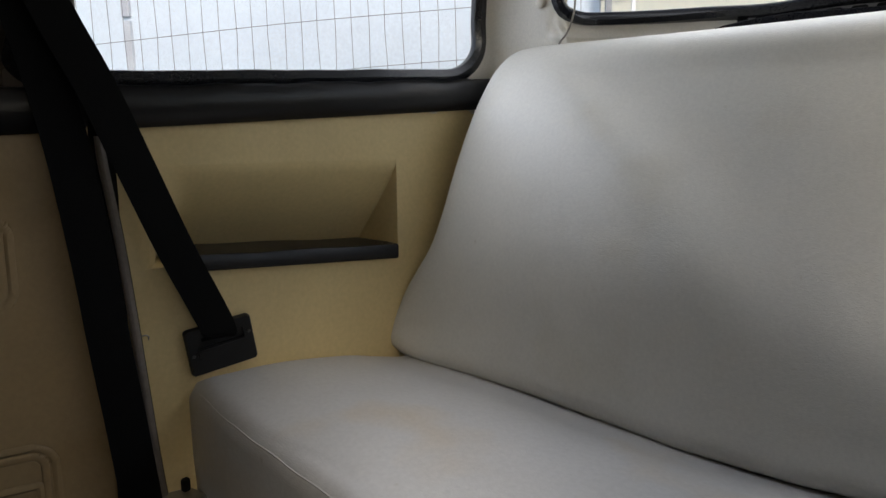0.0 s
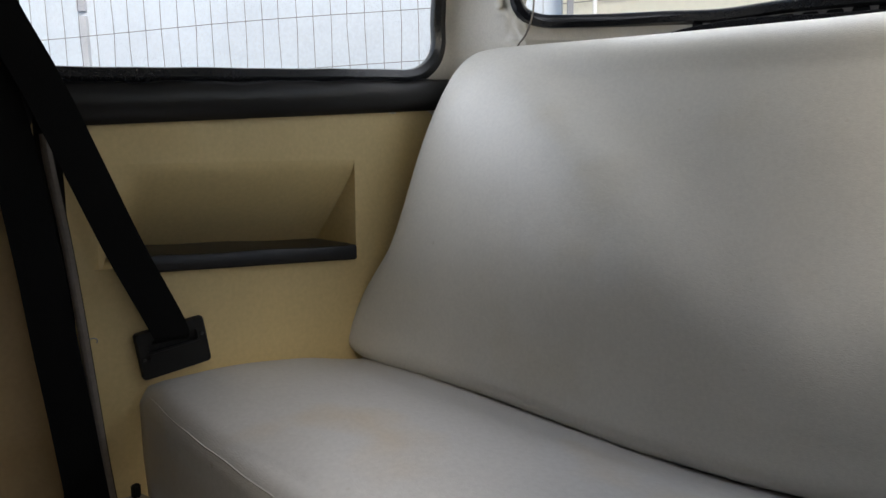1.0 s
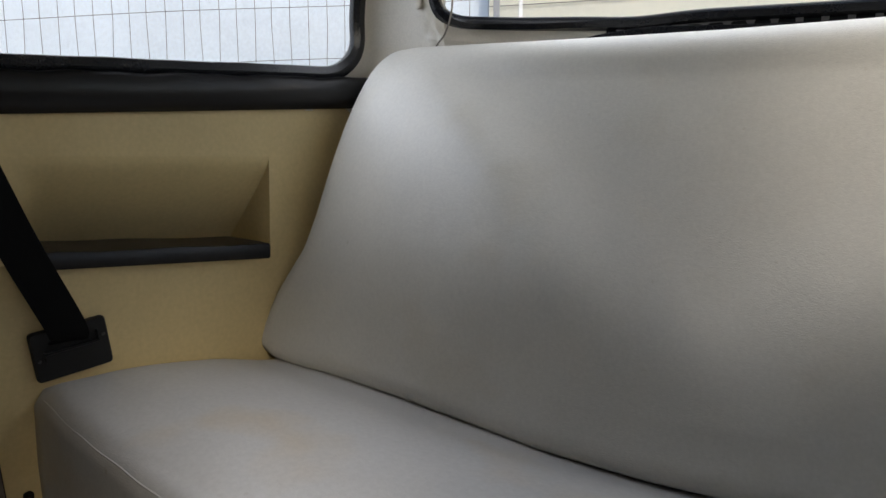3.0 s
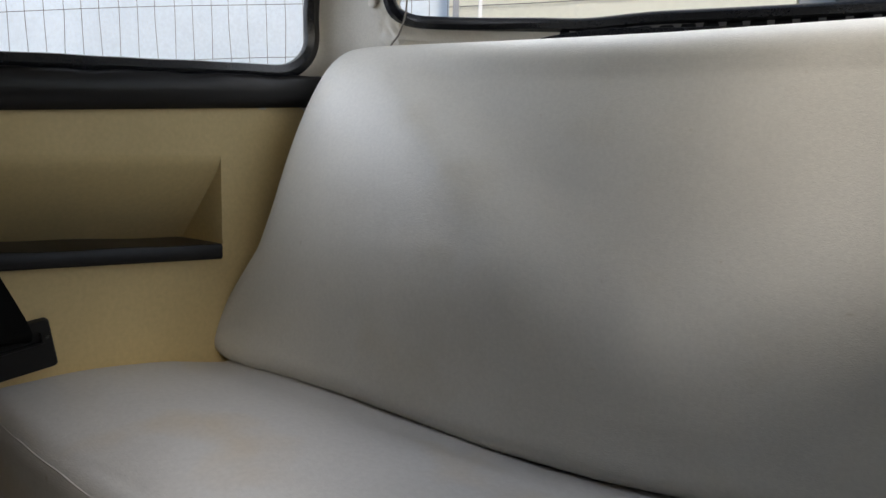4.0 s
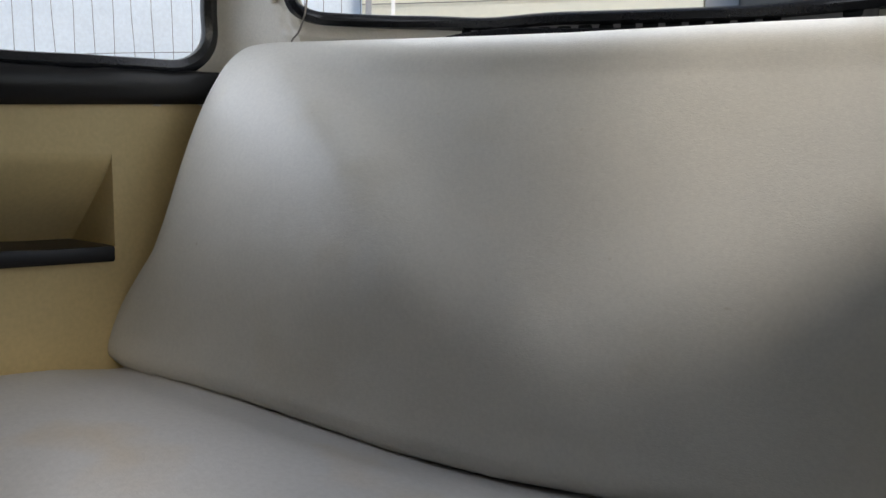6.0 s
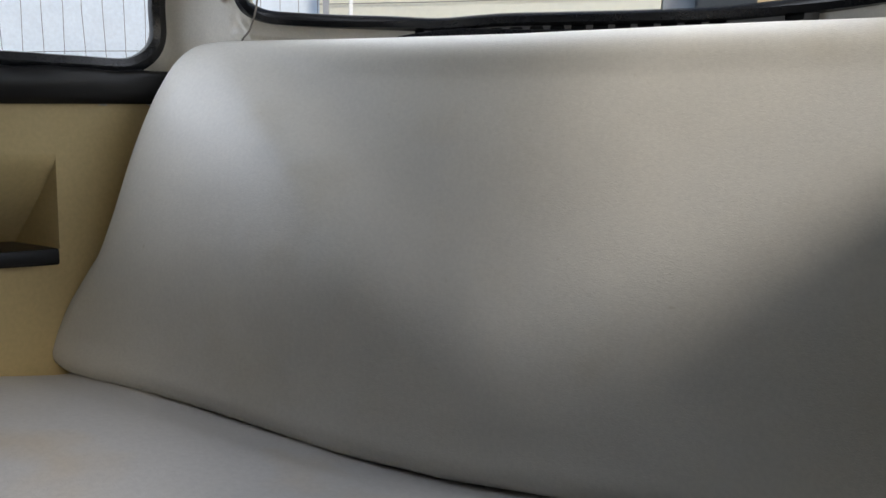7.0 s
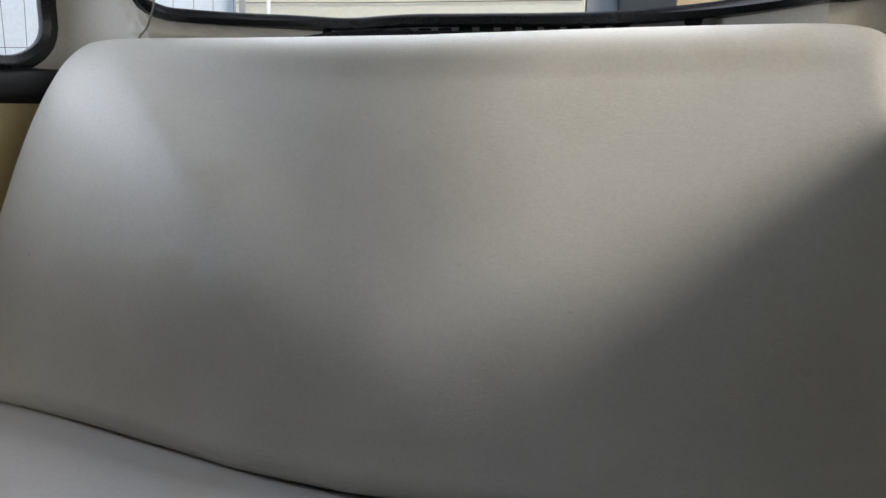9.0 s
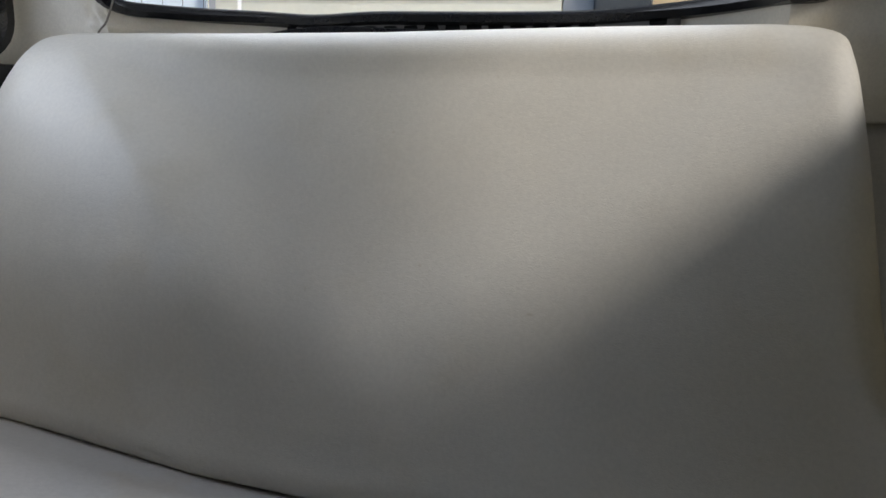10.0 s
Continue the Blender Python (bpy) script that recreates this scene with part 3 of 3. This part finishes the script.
def backrest_outline():
    left = [(-0.15, 0.362), (-0.36, 0.376), (-0.60, 0.386), (-0.655, 0.393), (-0.682, 0.407), (-0.691, 0.428), (-0.688, 0.455), (-0.663, 0.506), (-0.630, 0.572), (-0.616, 0.622),
            (-0.603, 0.715), (-0.588, 0.799), (-0.576, 0.848), (-0.563, 0.879), (-0.542, 0.900), (-0.515, 0.9065), (-0.46, 0.908), (-0.25, 0.9045), (0, 0.9025)]
    half = smooth_line([(x, z) for x, z in left], 150)
    # the other side stands steeper and has a tighter upper corner
    right = [(0, 0.9025), (0.25, 0.905), (0.43, 0.905), (0.487, 0.903), (0.517, 0.898), (0.535, 0.888), (0.542, 0.868), (0.547, 0.845), (0.553, 0.80),
             (0.560, 0.74), (0.568, 0.66), (0.578, 0.58), (0.602, 0.52), (0.647, 0.46), (0.666, 0.428), (0.660, 0.408), (0.635, 0.393), (0.58, 0.386),
             (0.35, 0.376), (0.15, 0.362)]
    full = list(map(tuple, half)) + [tuple(p) for p in smooth_line(right, 150)[1:]] + [(0, 0.360)]
    return [np.array((x + SEAT_X, z)) for x, z in full]


def backrest(seat):

    def surface(p, d):
        x, z = p
        y = -0.312 * (0.871 - z)
        r = 0.040
        if d < r:
            y += r - math.sqrt(max(0.0, r * r - (r - d) ** 2))
        u = x - SEAT_X
        # a shallow dish either side of the middle, and the tighter bolsters at both ends
        # dies out at the ends and the top, not along the foot
        g = min(1.0, d / 0.06)
        g += (1 - g) * min(1.0, max(0.0, (0.58 - abs(u)) / 0.10)) * min(1.0, max(0.0, (0.62 - z) / 0.08))
        y += RELIEF(u, z) * g + 0.022 * max(0.0, (z - 0.67) / 0.23) ** 3
        y += 0.0012 * noise.noise(Vector((x * 7, z * 7, 1.5))) + 0.0005 * noise.noise(Vector((x * 25, z * 25, 3)))
        # drawn cover at the bend of each side
        for c in (-0.60, 0.60):
            k = (z - 0.575) + 0.9 * (abs(u) - 0.615)
            y += 0.003 * math.exp(-(k / 0.010) ** 2) * math.exp(-((abs(u) - 0.600) / 0.035) ** 2) * (u * c > 0)
        return (x, y, z)

    def rim(p, k):
        x, z = p
        return (x - 0.012 * k * math.copysign(1, x), -0.312 * (0.871 - z) + 0.04 + 0.055 * k, z - (0.008 * k if z > 0.85 else 0))

    padded(backrest_outline(), np.array((SEAT_X, 0.62)), RINGS, surface, rim, "backrest", seat, SEAT_VINYL)


def RELIEF(u, z):
    """A soft ridge drawn from each upper corner towards the middle, on a cover that bellies out at half height."""
    k = max(0.0, min(1.0, (0.885 - z) / 0.44))
    swell = math.sin(math.pi / 2 * min(1.0, k / 0.9))
    left, right = 0.47 - 0.60 * k + 0.20 * k * k, 0.62 - 0.58 * k + 0.11 * k * k
    out = 0.0
    for d, rim, deep, wide in ((-u - left, 0.68 - left, 0.018 + 0.064 * swell, 0.055 + 0.10 * k),
                               (u - right, 0.70 - right, 0.012 + 0.016 * swell, 0.10 + 0.12 * k)):
        # rounded over its crest
        e = 0.5 * (d + math.sqrt(d * d + 0.0004 + 0.0016 * k))
        hump = max(0.0, 1 - (e / rim) ** 1.7)
        fall = math.exp(-(min(d, 0.0) / wide) ** 2)
        out -= deep * hump * fall
    fade = min(1.0, max(0.0, (z - 0.37) / 0.25))
    belly = math.sin(math.pi * min(1.0, max(0.0, (z - 0.37) / 0.53)) ** 0.75)
    return (0.26 + 0.74 * fade * fade * (3 - 2 * fade)) * out + 0.015 + 0.004 * belly


def seat_cushion(seat):
    half = []
    for y in np.linspace(-0.07, -0.40, 20):
        half.append((-wall_x(y, 0.001), y))
    half.append((0.768, -0.438))
    half.append((0.770, -0.453))
    half.append((0.764, -0.4625))
    for x in np.linspace(0.735, 0, 50):
        half.append((x, -0.546 + 0.09 * (x / 0.79) ** 2))
    full = [(0, -0.07)] + half + [(-x, y) for x, y in half[-2::-1]]
    outline = []
    for a, b in zip(full, full[1:] + full[:1]):
        a, b = np.array(a), np.array(b)
        k = max(1, int(np.linalg.norm(b - a) / 0.03))
        outline += [a + (b - a) * i / k for i in range(k)]

    def top(x, y):
        z = 0.401 - 0.032 * math.exp(-(x / 0.35) ** 2)
        f = (y + 0.13) / -0.36
        z += 0.019 * math.sin(math.pi * max(0, min(1, f)) ** 1.5) ** 0.8 - 0.010 * max(0, 1 - abs(f) / 0.25)
        return z

    def surface(p, d):
        x, y = p
        z, r = top(x, y), 0.030
        if d < r:
            z -= r - math.sqrt(max(0.0, r * r - (r - d) ** 2))
        z += 0.0010 * noise.noise(Vector((x * 8, y * 8, 7))) * min(1, d / 0.03)
        return (x, y, z)

    def rim(p, k):
        x, y = p
        bulge = 0.004 * math.sin(math.pi * k)
        return (x, y - (bulge - 0.012 * k) * (y < -0.3), top(x, y) - 0.030 - k * 0.24)

    cushion = padded(outline, np.array((0.0, -0.30)), RINGS, surface, rim, "cushion", seat, CUSHION_VINYL)
    # stitched welt along the front edge
    path = []
    for x in np.linspace(-0.755, 0.755, 160):
        y = -0.546 + 0.09 * (x / 0.79) ** 2 + (0.006 if abs(x) > 0.745 else 0)
        path.append((x, y - 0.0005 + 0.006, top(x, y) - 0.0115 + 0.0008 * math.sin(x * 60)))
    bm = bmesh.new()
    sweep(bm, path, circle(0.0010, 8), (0, -0.7, 0.7))
    part("seam", bm, CUSHION_VINYL, cushion, "stitched off-white seam")


bench = empty("rear_bench", "off-white vinyl rear bench seat, lightly soiled, with a stitched front seam", "car seat")
backrest(bench)
seat_cushion(bench)


# ---- seat belts ----
def strap(name, points, width, across, mat, parent=None, n=70):
    """Flat webbing along a smooth line of points."""
    bm = bmesh.new()
    h, t = width / 2, 0.0008
    prof = [(-h, -t), (-h * 0.5, -t * 1.2), (0, -t * 1.2), (h * 0.5, -t * 1.2), (h, -t), (h + 0.0004, 0), (h, t), (h * 0.5, t * 1.2), (0, t * 1.2), (-h * 0.5, t * 1.2), (-h, t), (-h - 0.0004, 0)]
    sweep(bm, smooth_line(points, n), prof, across)
    return part(name, bm, mat, parent)


def belt(sign):
    b = empty("seat_belt", "black webbing seat belt running into a slotted plastic plate", "seat belt", group="seat belts")
    al = (-sign * TAPER, 1.0, 0)
    strap("shoulder_strap", [wall_at(y, z, o, sign) for y, z, o in ((-0.675, 1.12, 0.030), (-0.619, 0.938, 0.045), (-0.571, 0.826, 0.048), (-0.528, 0.72, 0.042), (-0.482, 0.609, 0.032),
                                                                     (-0.425, 0.490, 0.016), (-0.419, 0.468, 0.006))], 0.049, al, WEBBING, b)
    strap("hanging_strap", [wall_at(y, z, o, sign) for y, z, o in ((-0.682, 1.12, 0.026), (-0.639, 0.932, 0.030), (-0.606, 0.774, 0.032), (-0.583, 0.62, 0.026), (-0.569, 0.493, 0.022),
                                                                    (-0.555, 0.37, 0.020), (-0.543, 0.259, 0.018), (-0.525, 0.10, 0.016))], 0.053, al, WEBBING, b)
    # the plate, in its own plane: along the panel, up, and out of it
    ax, up = Vector((-sign * TAPER, 1.0, 0)).normalized(), Vector((0, 0, 1))
    out = Vector((-sign * 1.0, -0.26, 0)).normalized()
    m = Matrix.Translation(Vector(wall_at(-0.415, 0.457, 0.003, sign))) @ Matrix((ax, up, out)).transposed().to_4x4() @ Matrix.Rotation(radians(8.5), 4, "Z")
    if sign:
        bm = bmesh.new()
        outer = rounded([(-0.050, -0.035), (0.050, -0.035), (0.050, 0.036), (-0.050, 0.036)], [0.006] * 4, 4)
        hole = rounded([(-0.036, 0.004), (0.036, 0.004), (0.036, 0.020), (-0.036, 0.020)], [0.004] * 4, 4)
        rows = [[(p[0], p[1], 0) for p in outer], [(p[0], p[1], 0.006) for p in outer], [(p[0] * 0.96, p[1] * 0.95, 0.010) for p in outer],
                [(p[0], p[1], 0.010) for p in hole], [(p[0], p[1], 0.001) for p in hole]]
        vs = grid(bm, rows, closed=True)
        bm.faces.new(vs[-1])
        bmesh.ops.transform(bm, matrix=m, verts=bm.verts)
        plate = part("belt_plate", bm, BLACK_PLASTIC, b, "black plastic belt outlet plate")
        bm = bmesh.new()
        box(bm, (-0.037, -0.009, 0.008), (0.037, 0.0045, 0.0145), 0.002, m)
        part("lip", bm, BLACK_PLASTIC, plate)
        for x in (-0.043, 0.043):
            bm = bmesh.new()
            bmesh.ops.create_cone(bm, segments=12, cap_ends=True, radius1=0.0028, radius2=0.0022, depth=0.002, matrix=m @ Matrix.Translation((x, 0.010 if x > 0 else -0.004, 0.0105)))
            part("screw", bm, DULL_SCREW, plate, "small dark dull screw")
    return b


for s in (-1, 1):
    belt(s)


def floor_bracket(sign):
    b = empty("seat_bracket", "bare steel bracket beside the seat cushion", "bracket")
    m = Matrix.Translation((sign * 0.748, -0.497, 0.242)) @ Matrix.Rotation(radians(8), 4, "Z")
    bm = bmesh.new()
    box(bm, (-0.03, -0.03, 0.0), (0.03, 0.03, 0.004), 0.001, m)
    part("plate", bm, STEEL, b)
    bm = bmesh.new()
    box(bm, (-0.012, 0.012, 0.0042), (-0.002, 0.024, 0.024), 0.002, m)
    part("catch", bm, BLACK_PLASTIC, b, "small black catch")


floor_bracket(-1)
tube("wire_clip", [(-0.7786, -0.520, 0.486), (-0.7735, -0.516, 0.4875), (-0.7730, -0.512, 0.4845), (-0.7765, -0.511, 0.4795)], 0.0009, STEEL, n=16, sides=6)
tagged(bpy.data.objects["wire_clip"], "tiny bent wire clip at the edging strip", "clip")
for s in (-1, 1):
    bm = bmesh.new()
    box(bm, (min(s * 0.70, s * 0.80), -0.56, 0.0), (max(s * 0.70, s * 0.80), -0.462, 0.2415), 0.004)
    tagged(link("trim_sill", bm, CARPET), "carpeted sill step in front of the seat", "sill", kind="structure")

# ---- outside ----
bm = bmesh.new()
grid(bm, [[(x, y, -0.28) for x in np.linspace(-150, 150, 9)] for y in np.linspace(-150, 150, 9)])
tagged(link("ground", bm, CONCRETE), "plain grey concrete yard", "ground", kind="structure")

# fence of welded mesh in front of a white rendered wall; s runs along it
FENCE_AT, FENCE_DIR = np.array((-1.205, 0.599)), np.array((0.831, 0.556))
FENCE_OUT = np.array((0.556, -0.831))


def fence_at(s, z, off=0.0):
    p = FENCE_AT + FENCE_DIR * s + FENCE_OUT * off
    return (p[0], p[1], z)


bm = bmesh.new()
rows = []
for off in (-0.05, -0.20):
    rows.append([fence_at(-6.0, -0.28, off), fence_at(0.445, -0.28, off), fence_at(0.445, 2.9, off), fence_at(-6.0, 2.9, off)])
vs = grid(bm, rows, closed=True)
bm.faces.new(vs[0])
bm.faces.new(vs[1][::-1])
tagged(link("wall_white", bm, WHITE_WALL), "white rendered yard wall with faint grey marks", "wall", kind="structure")


def wire_fence():
    f = empty("wire_fence", "dark welded wire mesh fence before the white wall", "fence")
    tilt = 0.057
    bm = bmesh.new()
    for s in np.arange(-0.505 - 42 * 0.0497, 0.47, 0.0497):
        wob = random.uniform(-0.004, 0.004)
        pts = [fence_at(s + wob * math.sin(k * 2.1) - 0.02 * (z - 1.15), z, 0) for k, z in enumerate(np.linspace(-0.25, 1.9, 14))]
        sweep(bm, pts, circle(0.0008, 5), (FENCE_OUT[0], FENCE_OUT[1], 0))
    part("upright_wires", bm, WIRE, f)["kind"] = "stuff"
    bm = bmesh.new()
    for z in np.arange(-0.177, 1.9, 0.144):
        pts = [fence_at(s, z + tilt * s + 0.003 * math.sin(s * 5 + z * 9), 0.002) for s in np.linspace(-2.6, 0.47, 40)]
        sweep(bm, pts, circle(0.0009, 5), (0, 0, 1))
    part("cross_wires", bm, WIRE, f)["kind"] = "stuff"
    return f


wire_fence()


def upright(name, s, w, z1, mat, label, category, off=-0.045, depth=0.03):
    bm = bmesh.new()
    rows = [[fence_at(s - w / 2, z, off), fence_at(s + w / 2, z, off), fence_at(s + w / 2, z, off + depth), fence_at(s - w / 2, z, off + depth)] for z in (-0.28, z1)]
    vs = grid(bm, rows, closed=True)
    bm.faces.new(vs[0])
    bm.faces.new(vs[1][::-1])
    return tagged(link(name, bm, mat), label, category)


def battens():
    for name, z0, z1, mid, w, mat in (("wall_batten", 1.142, 2.2, -0.966, 0.024, BATTEN), ("wall_batten", -0.28, 1.128, -0.964, 0.020, BATTEN_PALE)):
        bm = bmesh.new()
        vs = grid(bm, [[fence_at(mid + u - 0.02 * (z - 1.15), z, v) for u, v in ((-w / 2, -0.049), (w / 2, -0.049), (w / 2, -0.034), (-w / 2, -0.034))] for z in (z0, z1)], closed=True)
        bm.faces.new(vs[0])
        bm.faces.new(vs[1][::-1])
        tagged(link(name, bm, mat), "pale grey batten fixed on the white wall", "batten", group="wall battens")


battens()
upright("fence_post", 0.462, 0.016, 1.9, GREY_POST, "slim grey steel fence post", "fence post", -0.01, 0.03)
upright("downpipe", 0.53, 0.010, 2.6, WHITE_PAINT, "slim white pole beside the fence", "pole", -0.02, 0.012)

bm = bmesh.new()
box(bm, (-4.0, 2.2, -0.28), (-0.13, 2.4, 3.2))
tagged(link("wall_beige", bm, BEIGE_WALL), "plain cream-beige building wall", "wall", kind="structure")
bm = bmesh.new()
box(bm, (0.0, 2.35, -0.28), (0.42, 2.5, 3.2))
box(bm, (0.66, 2.35, -0.28), (5.0, 2.5, 3.2))
tagged(link("wall_tan", bm, TAN_WALL), "tan rendered wall beyond the post", "wall", kind="structure")
# unseen wall, added to hold back low light at the right windows
bm = bmesh.new()
box(bm, (1.95, -6.0, -0.28), (2.15, 2.3, 1.0))
tagged(link("wall_light_block", bm, CONCRETE), "plain grey wall added out of view to cut light from the right", "wall", kind="structure")
bm = bmesh.new()
box(bm, (-0.125, 2.21, -0.28), (0.0, 2.34, 3.2), 0.004)
tagged(link("grey_column", bm, GREY_POST), "grey painted column at the wall's end", "column")
bm = bmesh.new()
box(bm, (0.004, 2.15, -0.28), (0.222, 2.30, 3.2), 0.01)
tagged(link("dark_column", bm, DARK_POST), "dark grey column behind the car", "column")
bm = bmesh.new()
for z in np.arange(0.2, 2.4, 0.16):
    box(bm, (0.425, 2.30, z), (0.655, 2.33, z + 0.06), 0.004)
box(bm, (0.425, 2.335, -0.28), (0.46, 2.36, 2.5), 0.004)
box(bm, (0.625, 2.335, -0.28), (0.655, 2.36, 2.5), 0.004)
tagged(link("white_rack", bm, WHITE_PAINT), "white slatted rack against the wall", "rack")
tube("wall_cable", [(-3.0, 2.19, 1.452), (-1.484, 2.19, 1.398), (-1.108, 2.19, 1.385), (-0.14, 2.19, 1.36)], 0.002, CABLE, n=20)
tagged(bpy.data.objects["wall_cable"], "thin cable along the beige wall", "cable")
